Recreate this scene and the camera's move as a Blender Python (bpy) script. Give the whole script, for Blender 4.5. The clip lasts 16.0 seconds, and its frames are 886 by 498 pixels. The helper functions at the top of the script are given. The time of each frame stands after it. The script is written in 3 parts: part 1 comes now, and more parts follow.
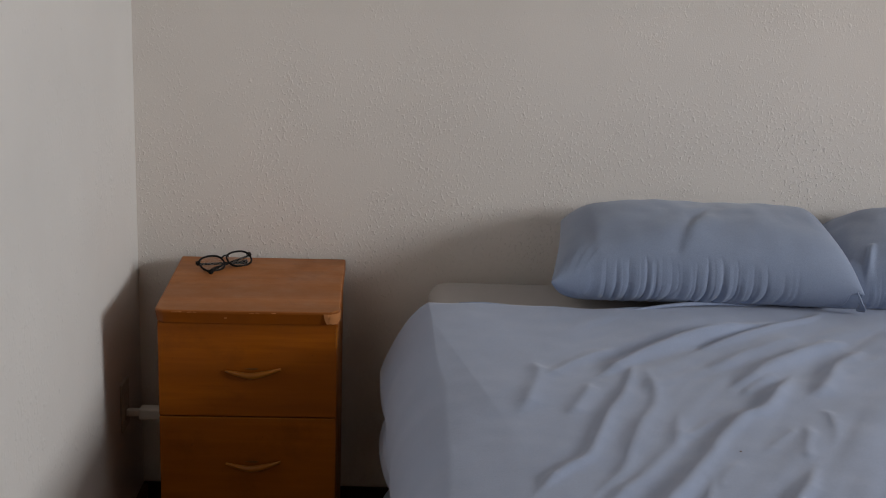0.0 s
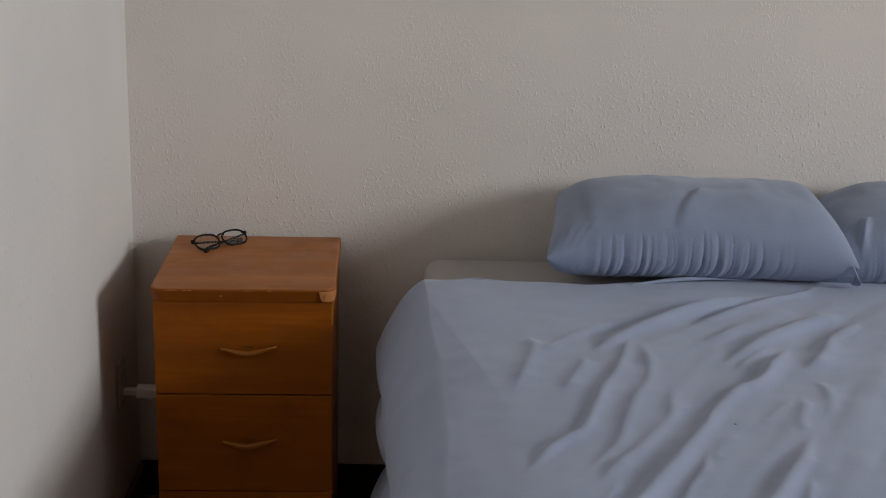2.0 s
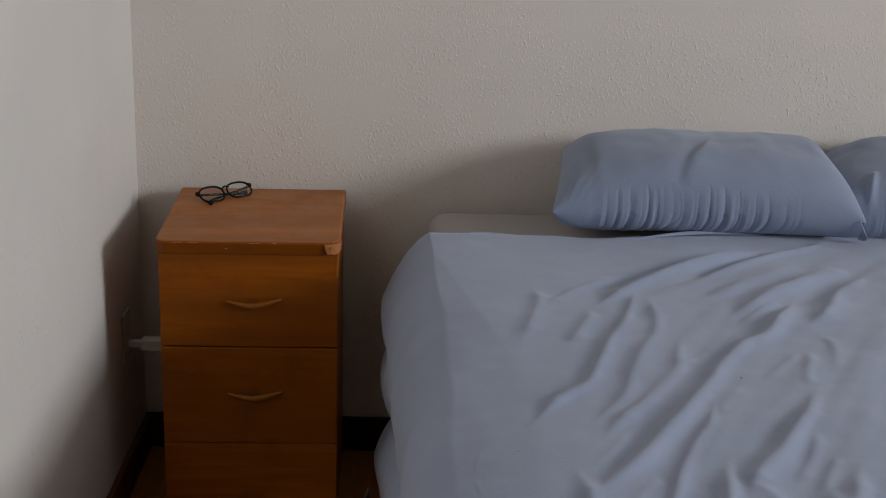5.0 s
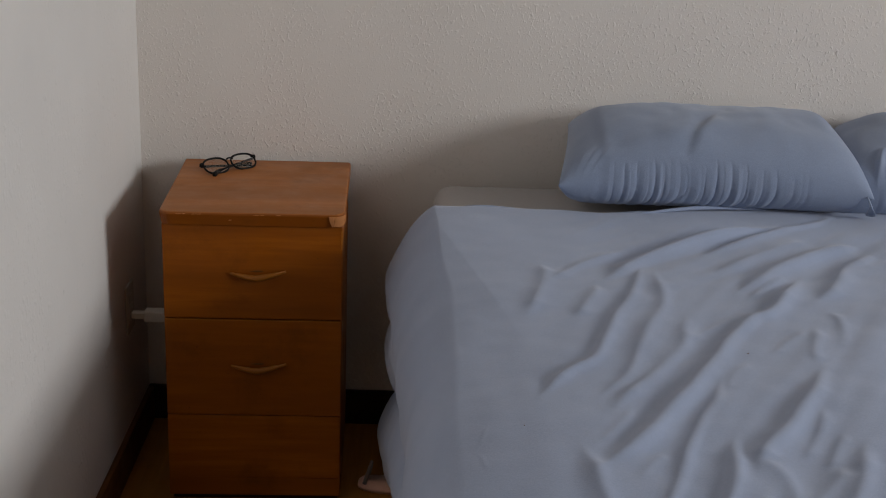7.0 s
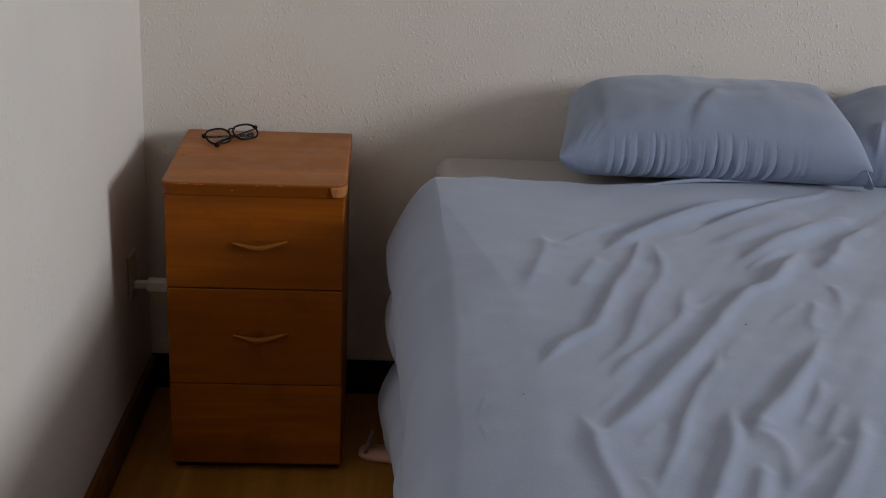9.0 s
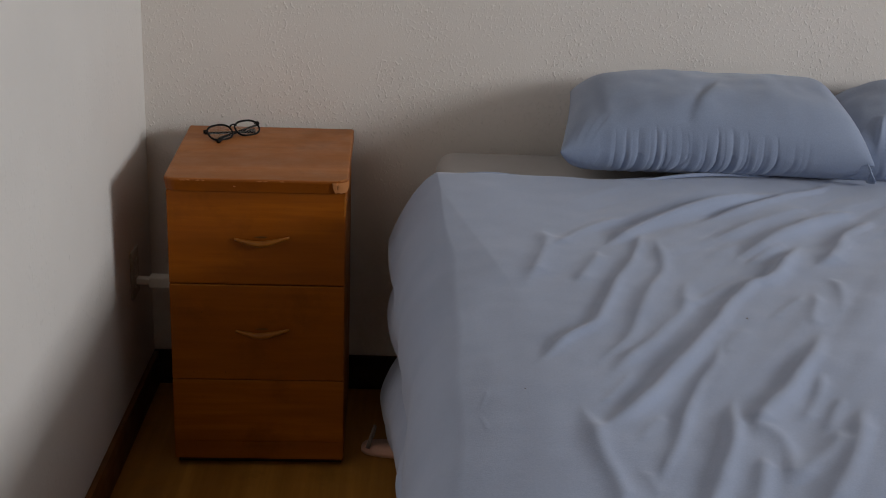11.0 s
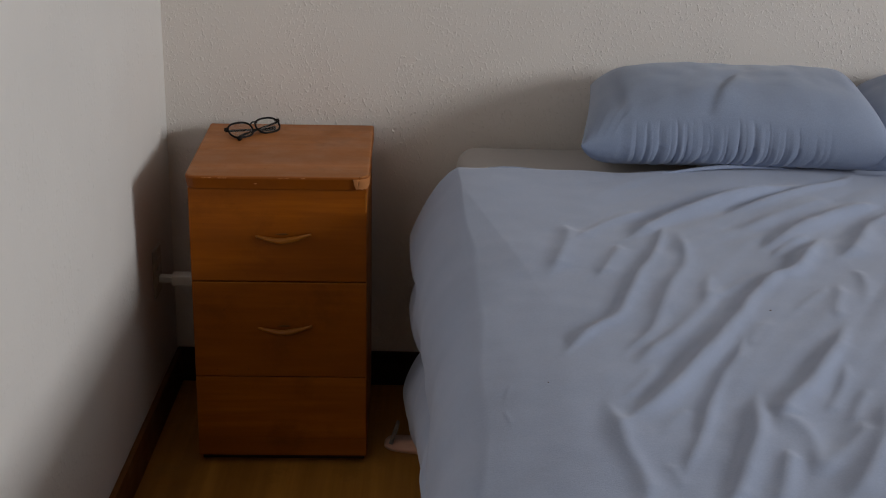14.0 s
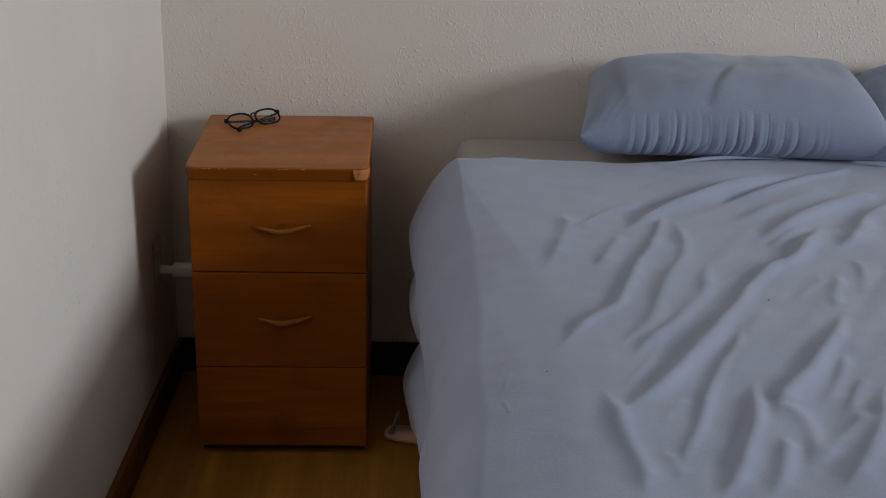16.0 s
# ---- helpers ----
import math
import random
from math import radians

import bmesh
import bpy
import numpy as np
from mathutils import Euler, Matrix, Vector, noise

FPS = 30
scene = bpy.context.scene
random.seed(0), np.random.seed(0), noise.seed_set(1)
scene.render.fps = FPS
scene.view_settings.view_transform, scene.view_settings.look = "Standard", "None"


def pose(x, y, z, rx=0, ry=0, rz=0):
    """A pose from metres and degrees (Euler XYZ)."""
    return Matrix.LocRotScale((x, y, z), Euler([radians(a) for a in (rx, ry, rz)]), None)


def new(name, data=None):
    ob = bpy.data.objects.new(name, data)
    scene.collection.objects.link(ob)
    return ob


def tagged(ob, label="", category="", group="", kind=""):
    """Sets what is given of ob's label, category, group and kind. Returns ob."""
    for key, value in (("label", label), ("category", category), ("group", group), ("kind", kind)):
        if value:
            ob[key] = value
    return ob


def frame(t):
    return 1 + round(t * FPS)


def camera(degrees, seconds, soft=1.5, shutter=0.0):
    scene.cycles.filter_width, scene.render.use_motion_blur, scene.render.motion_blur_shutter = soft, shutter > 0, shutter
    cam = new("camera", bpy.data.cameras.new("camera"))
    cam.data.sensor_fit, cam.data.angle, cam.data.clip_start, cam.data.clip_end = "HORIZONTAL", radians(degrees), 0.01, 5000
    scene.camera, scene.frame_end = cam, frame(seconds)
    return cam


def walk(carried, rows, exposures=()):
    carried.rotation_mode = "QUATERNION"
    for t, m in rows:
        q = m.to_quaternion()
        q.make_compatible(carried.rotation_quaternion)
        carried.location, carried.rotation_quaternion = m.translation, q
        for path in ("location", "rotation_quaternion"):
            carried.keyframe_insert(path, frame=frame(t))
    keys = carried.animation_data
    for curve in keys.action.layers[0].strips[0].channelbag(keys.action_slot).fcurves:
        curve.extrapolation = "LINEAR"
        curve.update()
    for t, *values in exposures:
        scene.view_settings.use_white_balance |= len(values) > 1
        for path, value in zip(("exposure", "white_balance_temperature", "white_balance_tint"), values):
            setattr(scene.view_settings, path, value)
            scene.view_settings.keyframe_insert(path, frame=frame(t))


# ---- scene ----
cam = camera(35.49, 16.0, soft=1.0)

# seconds, x, y, z, yaw, pitch, roll: held by hand at the foot of the bed, tilting down
PATH = [
    (0.0, 0.6883, -3.2455, 1.6033, -0.416, -15.179, -1.826),
    (0.5, 0.6906, -3.2441, 1.6013, -0.598, -15.371, -1.735),
    (1.0, 0.6933, -3.2455, 1.5975, -0.631, -15.442, -1.578),
    (1.5, 0.6950, -3.2448, 1.5938, -0.586, -15.656, -1.600),
    (2.0, 0.6958, -3.2477, 1.5922, -0.593, -15.923, -1.446),
    (2.5, 0.6947, -3.2530, 1.5914, -0.696, -16.208, -1.371),
    (3.0, 0.6937, -3.2532, 1.5900, -0.917, -16.592, -1.496),
    (3.5, 0.6931, -3.2496, 1.5875, -0.872, -16.943, -1.481),
    (4.0, 0.6910, -3.2447, 1.5873, -0.722, -17.301, -1.475),
    (6.5, 0.6857, -3.2341, 1.5834, -0.136, -18.527, -1.826),
    (7.0, 0.6831, -3.2273, 1.5798, -0.226, -18.880, -1.981),
    (7.5, 0.6860, -3.2399, 1.5819, -0.428, -19.185, -1.976),
    (8.0, 0.6854, -3.2422, 1.5808, -0.455, -19.443, -2.089),
    (8.5, 0.6843, -3.2446, 1.5812, -0.343, -19.694, -2.214),
    (9.0, 0.6839, -3.2455, 1.5815, -0.104, -20.000, -2.179),
    (11.5, 0.6860, -3.2496, 1.5820, -0.054, -20.184, -1.838),
    (12.0, 0.6854, -3.2473, 1.5817, 0.102, -20.091, -1.388),
    (12.5, 0.6857, -3.2507, 1.5826, 0.140, -20.213, -1.297),
    (13.0, 0.6846, -3.2494, 1.5813, 0.207, -20.292, -1.270),
    (13.5, 0.6830, -3.2470, 1.5799, 0.437, -20.250, -1.225),
    (14.0, 0.6841, -3.2501, 1.5793, 0.544, -20.343, -1.158),
    (14.5, 0.6855, -3.2518, 1.5796, 0.527, -20.407, -1.154),
    (15.0, 0.6865, -3.2518, 1.5794, 0.321, -20.495, -0.974),
    (15.5, 0.6878, -3.2513, 1.5803, 0.425, -20.561, -0.919),
    (16.0, 0.6873, -3.2577, 1.5791, 0.566, -20.675, -1.092),
]
walk(cam, [(t, pose(x, y, z, 90 + pitch, roll, yaw)) for t, x, y, z, yaw, pitch, roll in PATH])

# ---------------------------------------------------------------- light
world = bpy.data.worlds.new("daylight")
scene.world = world
world.use_nodes = True
wn = world.node_tree.nodes
sky = wn.new("ShaderNodeTexSky")
sky.sky_type = "NISHITA"
sky.sun_disc = False
sky.sun_elevation, sky.sun_rotation = radians(40), radians(200)
wn["Background"].inputs["Strength"].default_value = 0.08
world.node_tree.links.new(sky.outputs[0], wn["Background"].inputs["Color"])

ROOM_X, ROOM_Y, ROOM_Z = 6.60, -4.60, 3.35
WIN_Y0, WIN_Y1, WIN_Z0, WIN_Z1 = -3.76, -1.98, 1.80, 3.26

window_light = bpy.data.lights.new("window_daylight", "AREA")
window_light.shape, window_light.size, window_light.size_y = "RECTANGLE", WIN_Z1 - WIN_Z0 - 0.06, WIN_Y1 - WIN_Y0 - 0.06
window_light.energy, window_light.color = 204, (0.965, 0.98, 1.0)
lamp = new("window_daylight", window_light)
lamp.matrix_world = pose(ROOM_X + 0.03, (WIN_Y0 + WIN_Y1) / 2, (WIN_Z0 + WIN_Z1) / 2, 0, 90, 0)


# ---------------------------------------------------------------- materials
def material(name, rough=0.6, metal=0.0):
    m = bpy.data.materials.new(name)
    m.use_nodes = True
    b = m.node_tree.nodes["Principled BSDF"]
    b.inputs["Roughness"].default_value = rough
    b.inputs["Metallic"].default_value = metal
    return m, m.node_tree.nodes, m.node_tree.links, b


def coords(n, l, scale=(1, 1, 1), kind="Object"):
    t = n.new("ShaderNodeTexCoord")
    mp = n.new("ShaderNodeMapping")
    mp.inputs["Scale"].default_value = scale
    l.new(t.outputs[kind], mp.inputs["Vector"])
    return mp.outputs["Vector"]


def noise_tex(n, l, vec, scale, detail=4, rough=0.55):
    t = n.new("ShaderNodeTexNoise")
    t.inputs["Scale"].default_value, t.inputs["Detail"].default_value, t.inputs["Roughness"].default_value = scale, detail, rough
    l.new(vec, t.inputs["Vector"])
    return t.outputs["Fac"]


def ramp(n, l, fac, stops):
    r = n.new("ShaderNodeValToRGB")
    e = r.color_ramp.elements
    e[0].position, e[0].color = stops[0][0], (*stops[0][1], 1)
    e[1].position, e[1].color = stops[-1][0], (*stops[-1][1], 1)
    for pos, c in stops[1:-1]:
        x = e.new(pos)
        x.color = (*c, 1)
    l.new(fac, r.inputs["Fac"])
    return r.outputs["Color"]


def mix(n, l, fac, a, b, blend="MIX"):
    m = n.new("ShaderNodeMix")
    m.data_type, m.blend_type = "RGBA", blend
    for s, v in ((m.inputs[0], fac), (m.inputs[6], a), (m.inputs[7], b)):
        if isinstance(v, (int, float)):
            s.default_value = v
        elif isinstance(v, tuple):
            s.default_value = (*v, 1)
        else:
            l.new(v, s)
    return m.outputs[2]


def bump(n, l, b, height, strength, distance, before=None):
    k = n.new("ShaderNodeBump")
    k.inputs["Strength"].default_value, k.inputs["Distance"].default_value = strength, distance
    l.new(height, k.inputs["Height"])
    if before:
        l.new(before, k.inputs["Normal"])
    l.new(k.outputs["Normal"], b.inputs["Normal"])
    return k.outputs["Normal"]


def plaster(name, tone, grain, depth, pits):
    m, n, l, b = material(name, 0.85)
    v = coords(n, l)
    big = noise_tex(n, l, v, 2.2, 3)
    dark = tuple(c * 0.93 for c in tone)
    col = ramp(n, l, big, [(0.3, dark), (0.7, tone)])
    spots = noise_tex(n, l, v, 38, 2)
    col = mix(n, l, ramp(n, l, spots, [(0.70, (0, 0, 0)), (0.78, (1, 1, 1))]), col, tuple(c * 0.88 for c in tone))
    l.new(col, b.inputs["Base Color"])
    fine = noise_tex(n, l, v, grain * 2.1, 4, 0.6)
    first = bump(n, l, b, fine, 0.22, depth * 0.4)
    # trowelled plaster: raised specks in drifts, thinning out on the smoother upper coat
    drift = ramp(n, l, noise_tex(n, l, v, 3.6, 4, 0.65), [(0.44, (0.0, 0.0, 0.0)), (0.62, (1, 1, 1))])
    sep = n.new("ShaderNodeSeparateXYZ")
    l.new(v, sep.inputs[0])
    height = n.new("ShaderNodeMapRange")
    height.inputs["From Min"].default_value, height.inputs["From Max"].default_value = 0.85, 1.35
    height.inputs["To Min"].default_value, height.inputs["To Max"].default_value = 1.0, 0.28
    l.new(sep.outputs["Z"], height.inputs["Value"])
    drift = mix(n, l, 1.0, mix(n, l, 1.0, drift, (0.12, 0.12, 0.12), "ADD"), height.outputs["Result"], "MULTIPLY")
    slant = n.new("ShaderNodeMapping")
    slant.inputs["Rotation"].default_value, slant.inputs["Scale"].default_value = (0, 0.5, 0), (1.1, 1, 0.85)
    l.new(v, slant.inputs["Vector"])
    specks = ramp(n, l, noise_tex(n, l, slant.outputs[0], grain * 0.95, 3, 0.5), [(0.54, (0, 0, 0)), (0.70, (1, 1, 1))])
    second = bump(n, l, b, mix(n, l, 1.0, specks, drift, "MULTIPLY"), pits, depth, first)
    vo = n.new("ShaderNodeTexVoronoi")
    vo.inputs["Scale"].default_value = grain * 0.28
    l.new(slant.outputs[0], vo.inputs["Vector"])
    holes = ramp(n, l, vo.outputs["Distance"], [(0.06, (0, 0, 0)), (0.15, (1, 1, 1))])
    bump(n, l, b, mix(n, l, drift, (1, 1, 1), holes), pits * 0.7, depth, second)
    return m


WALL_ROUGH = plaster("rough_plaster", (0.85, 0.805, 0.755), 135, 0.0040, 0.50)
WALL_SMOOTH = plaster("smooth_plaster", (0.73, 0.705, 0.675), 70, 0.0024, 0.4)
# unseen ceiling and walls: tones set dark to hold down the bounce light
CEILING = plaster("low_bounce_ceiling", (0.31, 0.30, 0.28), 50, 0.001, 0.1)
WALL_LOW_BOUNCE = plaster("low_bounce_tan", (0.125, 0.095, 0.07), 40, 0.0014, 0.2)


def wood(name, light, dark, rough, grain=(1.5, 26, 26), coat=0.0):
    m, n, l, b = material(name, rough)
    v = coords(n, l, grain)
    g = noise_tex(n, l, v, 3.0, 6, 0.6)
    v2 = coords(n, l, (grain[0] * 0.5, grain[1] * 0.3, grain[2] * 0.3))
    g2 = noise_tex(n, l, v2, 1.6, 4)
    c = ramp(n, l, g, [(0.32, dark), (0.68, light)])
    c = mix(n, l, ramp(n, l, g2, [(0.38, (0, 0, 0)), (0.62, (1, 1, 1))]), c, tuple(q * 0.82 for q in dark))
    v3 = coords(n, l)
    stain = noise_tex(n, l, v3, 8, 6, 0.65)
    c = mix(n, l, ramp(n, l, stain, [(0.54, (0, 0, 0)), (0.72, (0.6, 0.6, 0.6))]), c, tuple(q * 0.55 for q in dark))
    specks = noise_tex(n, l, v3, 120, 2)
    c = mix(n, l, ramp(n, l, specks, [(0.72, (0, 0, 0)), (0.78, (0.7, 0.7, 0.7))]), c, tuple(q * 0.5 for q in dark))
    l.new(c, b.inputs["Base Color"])
    r = ramp(n, l, noise_tex(n, l, v3, 14, 4), [(0.3, (rough - 0.1,) * 3), (0.7, (rough + 0.12,) * 3)])
    l.new(r, b.inputs["Roughness"])
    b.inputs["Specular IOR Level"].default_value = 0.28
    bump(n, l, b, g, 0.25, 0.0006)
    return m


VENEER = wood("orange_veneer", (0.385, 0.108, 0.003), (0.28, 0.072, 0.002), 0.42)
VENEER_TOP = wood("sheen_top_veneer", (0.455, 0.167, 0.043), (0.412, 0.147, 0.036), 0.44)
# lighter than the veneer for wear and for the highlight on the pulls
HANDLE_WOOD = wood("lit_worn_handle_wood", (0.50, 0.19, 0.022), (0.38, 0.13, 0.014), 0.32)
CHIPBOARD = wood("bare_chipped_wood", (0.70, 0.31, 0.11), (0.52, 0.21, 0.07), 0.8)
# near-black tone paints in the shade of the plinth gap and back skirting
SHADE_WOOD = wood("shade_dark_wood", (0.05, 0.022, 0.010), (0.03, 0.012, 0.006), 0.6)
FLOOR_WOOD = wood("honey_laminate", (0.50, 0.235, 0.040), (0.38, 0.16, 0.024), 0.42, (18, 1.0, 18))
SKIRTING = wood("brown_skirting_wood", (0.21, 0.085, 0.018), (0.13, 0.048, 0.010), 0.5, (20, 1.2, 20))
BED_WOOD = wood("dark_bed_wood", (0.06, 0.028, 0.014), (0.035, 0.016, 0.008), 0.5)


def cloth(name, light, dark, weave=900, fuzz=0.25):
    m, n, l, b = material(name, 0.78)
    v = coords(n, l)
    c = ramp(n, l, noise_tex(n, l, v, 5, 5), [(0.3, dark), (0.7, light)])
    fine = noise_tex(n, l, v, 260, 3)
    c = mix(n, l, 0.10, c, ramp(n, l, fine, [(0.3, tuple(x * 0.6 for x in dark)), (0.7, tuple(min(1, x * 1.25) for x in light))]))
    l.new(c, b.inputs["Base Color"])
    b.inputs["Sheen Weight"].default_value = fuzz
    b.inputs["Sheen Roughness"].default_value = 0.5
    rumple = n.new("ShaderNodeTexNoise")
    rumple.noise_type = "RIDGED_MULTIFRACTAL"
    rumple.inputs["Scale"].default_value, rumple.inputs["Detail"].default_value = 7.0, 3
    l.new(v, rumple.inputs["Vector"])
    under = bump(n, l, b, rumple.outputs["Fac"], 0.05, 0.006)
    first = bump(n, l, b, noise_tex(n, l, v, 30, 5, 0.6), 0.10, 0.004, under)
    bump(n, l, b, noise_tex(n, l, v, weave * 0.5, 3), 0.40, 0.0008, first)
    return m


COVER = cloth("blue_grey_cotton", (0.328, 0.398, 0.560), (0.288, 0.352, 0.505), fuzz=0.30)
PILLOW_CLOTH = cloth("slate_blue_satin_cotton", (0.272, 0.332, 0.464), (0.234, 0.292, 0.418))
SHEET = cloth("grey_fitted_sheet", (0.42, 0.395, 0.385), (0.37, 0.35, 0.34))
BED_TICKING = cloth("white_ticking", (0.6, 0.58, 0.55), (0.5, 0.48, 0.46))
SLIPPER_FOAM = cloth("pale_pink_foam", (0.78, 0.46, 0.33), (0.66, 0.36, 0.25), 300)
SLIPPER_STRAP = cloth("grey_brown_strap", (0.22, 0.17, 0.15), (0.16, 0.12, 0.10), 300)


def plain(name, colour, rough, metal=0.0, spread=0.08):
    m, n, l, b = material(name, rough, metal)
    v = coords(n, l)
    c = ramp(n, l, noise_tex(n, l, v, 30, 4), [(0.3, tuple(x * (1 - spread) for x in colour)), (0.7, colour)])
    l.new(c, b.inputs["Base Color"])
    return m


WHITE_PLASTIC = plain("aged_white_plastic", (0.72, 0.69, 0.62), 0.4)
GREY_PLASTIC = plain("dulled_grey_plastic", (0.46, 0.43, 0.38), 0.45)
PAINTED_FRAME = plain("white_window_paint", (0.78, 0.78, 0.76), 0.4)
BLACK_ACETATE = plain("black_acetate", (0.006, 0.005, 0.005), 0.5)
BLACK_ACETATE.node_tree.nodes["Principled BSDF"].inputs["Specular IOR Level"].default_value = 0.2


def glass(name, ior, rough=0.0):
    m, n, l, b = material(name, rough)
    b.inputs["Transmission Weight"].default_value = 1.0
    b.inputs["IOR"].default_value = ior
    b.inputs["Base Color"].default_value = (0.97, 0.98, 0.98, 1)
    return m


LENS = glass("spectacle_lens", 1.5)
PANE = glass("window_glass", 1.45)


# ---------------------------------------------------------------- mesh helpers
def finish(bm, smooth=False):
    bmesh.ops.recalc_face_normals(bm, faces=bm.faces)
    for f in bm.faces:
        f.smooth = smooth
    return bm


def mesh_object(name, bm, mat, smooth=False):
    finish(bm, smooth)
    me = bpy.data.meshes.new(name)
    bm.to_mesh(me)
    bm.free()
    me.materials.append(mat)
    return new(name, me)


def part(name, bm, mat, parent, label="", smooth=False, m=None):
    ob = mesh_object(name, bm, mat, smooth)
    ob.parent = parent
    if m:
        ob.matrix_basis = m
    return tagged(ob, label)


def box(x0, x1, y0, y1, z0, z1, bevel=0.0, seg=2):
    bm = bmesh.new()
    bmesh.ops.create_cube(bm, size=1, matrix=Matrix.Translation(((x0 + x1) / 2, (y0 + y1) / 2, (z0 + z1) / 2)) @ Matrix.Diagonal((x1 - x0, y1 - y0, z1 - z0, 1)))
    if bevel:
        bmesh.ops.bevel(bm, geom=bm.edges[:], offset=bevel, segments=seg, profile=0.6, affect="EDGES")
    return bm


def tube(points, radius, sides=10, closed=False, flat=1.0):
    """A swept tube along points; radius a number or one a point."""
    bm = bmesh.new()
    pts = [Vector(q) for q in points]
    n = len(pts)
    rings = []
    for i, q in enumerate(pts):
        a = pts[(i - 1) % n] if closed or i else q
        b = pts[(i + 1) % n] if closed or i < n - 1 else q
        d = (b - a).normalized()
        side = d.cross(Vector((0, 0, 1)))
        if side.length < 1e-3:
            side = d.cross(Vector((0, 1, 0)))
        side.normalize()
        up = side.cross(d)
        r = radius[i] if isinstance(radius, (list, tuple)) else radius
        rings.append([bm.verts.new(q + side * (r * math.cos(k * math.tau / sides)) + up * (r * flat * math.sin(k * math.tau / sides))) for k in range(sides)])
    for i in range(n if closed else n - 1):
        u, w = rings[i], rings[(i + 1) % n]
        for k in range(sides):
            bm.faces.new((u[k], u[(k + 1) % sides], w[(k + 1) % sides], w[k]))
    if not closed:
        bm.faces.new(rings[0])
        bm.faces.new(rings[-1])
    return bm


def empty(name, m):
    ob = new(name)
    ob.matrix_world = m
    return ob


def structure(ob, label, category):
    return tagged(ob, label, category, kind="structure")


# ---------------------------------------------------------------- the room
TH = 0.18
structure(mesh_object("wall_north", box(-TH, ROOM_X + TH, 0, TH, -0.1, ROOM_Z), WALL_ROUGH), "off-white rough textured plaster wall behind the bed", "wall")
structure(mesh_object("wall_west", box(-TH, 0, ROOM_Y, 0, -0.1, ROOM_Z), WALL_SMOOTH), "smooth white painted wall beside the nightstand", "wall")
structure(mesh_object("wall_south", box(-TH, ROOM_X + TH, ROOM_Y - TH, ROOM_Y, -0.1, ROOM_Z), WALL_LOW_BOUNCE), "unseen wall closing the room, dark tan to cut bounce light", "wall")
east = bmesh.new()
for y0, y1, z0, z1 in ((ROOM_Y, WIN_Y0, -0.1, ROOM_Z), (WIN_Y1, 0, -0.1, ROOM_Z), (WIN_Y0, WIN_Y1, -0.1, WIN_Z0), (WIN_Y0, WIN_Y1, WIN_Z1, ROOM_Z)):
    piece = box(ROOM_X, ROOM_X + TH, y0, y1, z0, z1)
    tmp = bpy.data.meshes.new("tmp")
    piece.to_mesh(tmp)
    piece.free()
    east.from_mesh(tmp)
    bpy.data.meshes.remove(tmp)
structure(mesh_object("wall_east", east, WALL_LOW_BOUNCE), "unseen wall with a window opening, dark tan to cut bounce light", "wall")
structure(mesh_object("ceiling", box(-TH, ROOM_X + TH, ROOM_Y - TH, TH, ROOM_Z, ROOM_Z + 0.15), CEILING), "unseen plain ceiling, grey to cut bounce light", "ceiling")

win = empty("window_1", pose(ROOM_X, 0, 0))
structure(win, "white-framed window with a single clear pane", "window")
for y0, y1, z0, z1 in ((WIN_Y0, WIN_Y0 + 0.05, WIN_Z0, WIN_Z1), (WIN_Y1 - 0.05, WIN_Y1, WIN_Z0, WIN_Z1), (WIN_Y0 + 0.05, WIN_Y1 - 0.05, WIN_Z0, WIN_Z0 + 0.05), (WIN_Y0 + 0.05, WIN_Y1 - 0.05, WIN_Z1 - 0.05, WIN_Z1)):
    part("window_frame", box(0.07, 0.12, y0, y1, z0, z1, 0.004), PAINTED_FRAME, win)
pane = part("pane", box(0.092, 0.097, WIN_Y0 + 0.05, WIN_Y1 - 0.05, WIN_Z0 + 0.05, WIN_Z1 - 0.05), PANE, win, "clear window glass")
pane.visible_shadow = False

floor = structure(mesh_object("floor", box(-TH, ROOM_X + TH, ROOM_Y - TH, TH, -0.1, 0.0), FLOOR_WOOD), "honey-brown wood laminate floor", "floor")


def skirting(x0, x1, y0, y1, h=0.092):
    return box(x0, x1, y0, y1, 0.0, h, 0.004)


structure(mesh_object("baseboard", skirting(0.0, 0.014, ROOM_Y, -0.014), SKIRTING), "brown wooden skirting board along the smooth wall", "baseboard")
# the back run gets the shade-darkened wood, the side run the brown one
structure(mesh_object("baseboard", skirting(0.0, ROOM_X, -0.014, 0.0), SHADE_WOOD), "wooden skirting board behind the nightstand and bed, coloured dark as in shade", "baseboard")

# ---------------------------------------------------------------- nightstand
NS_H, NS_W, NS_D = 0.694, 0.394, 0.422
stand = empty("nightstand", pose(0.308, -0.022, 0, 0, 0, 1.79))
tagged(stand, "orange-brown wooden nightstand with three drawers and a chipped top edge", "nightstand")
B = NS_W / 2 - 0.005
FRONT = -NS_D + 0.022


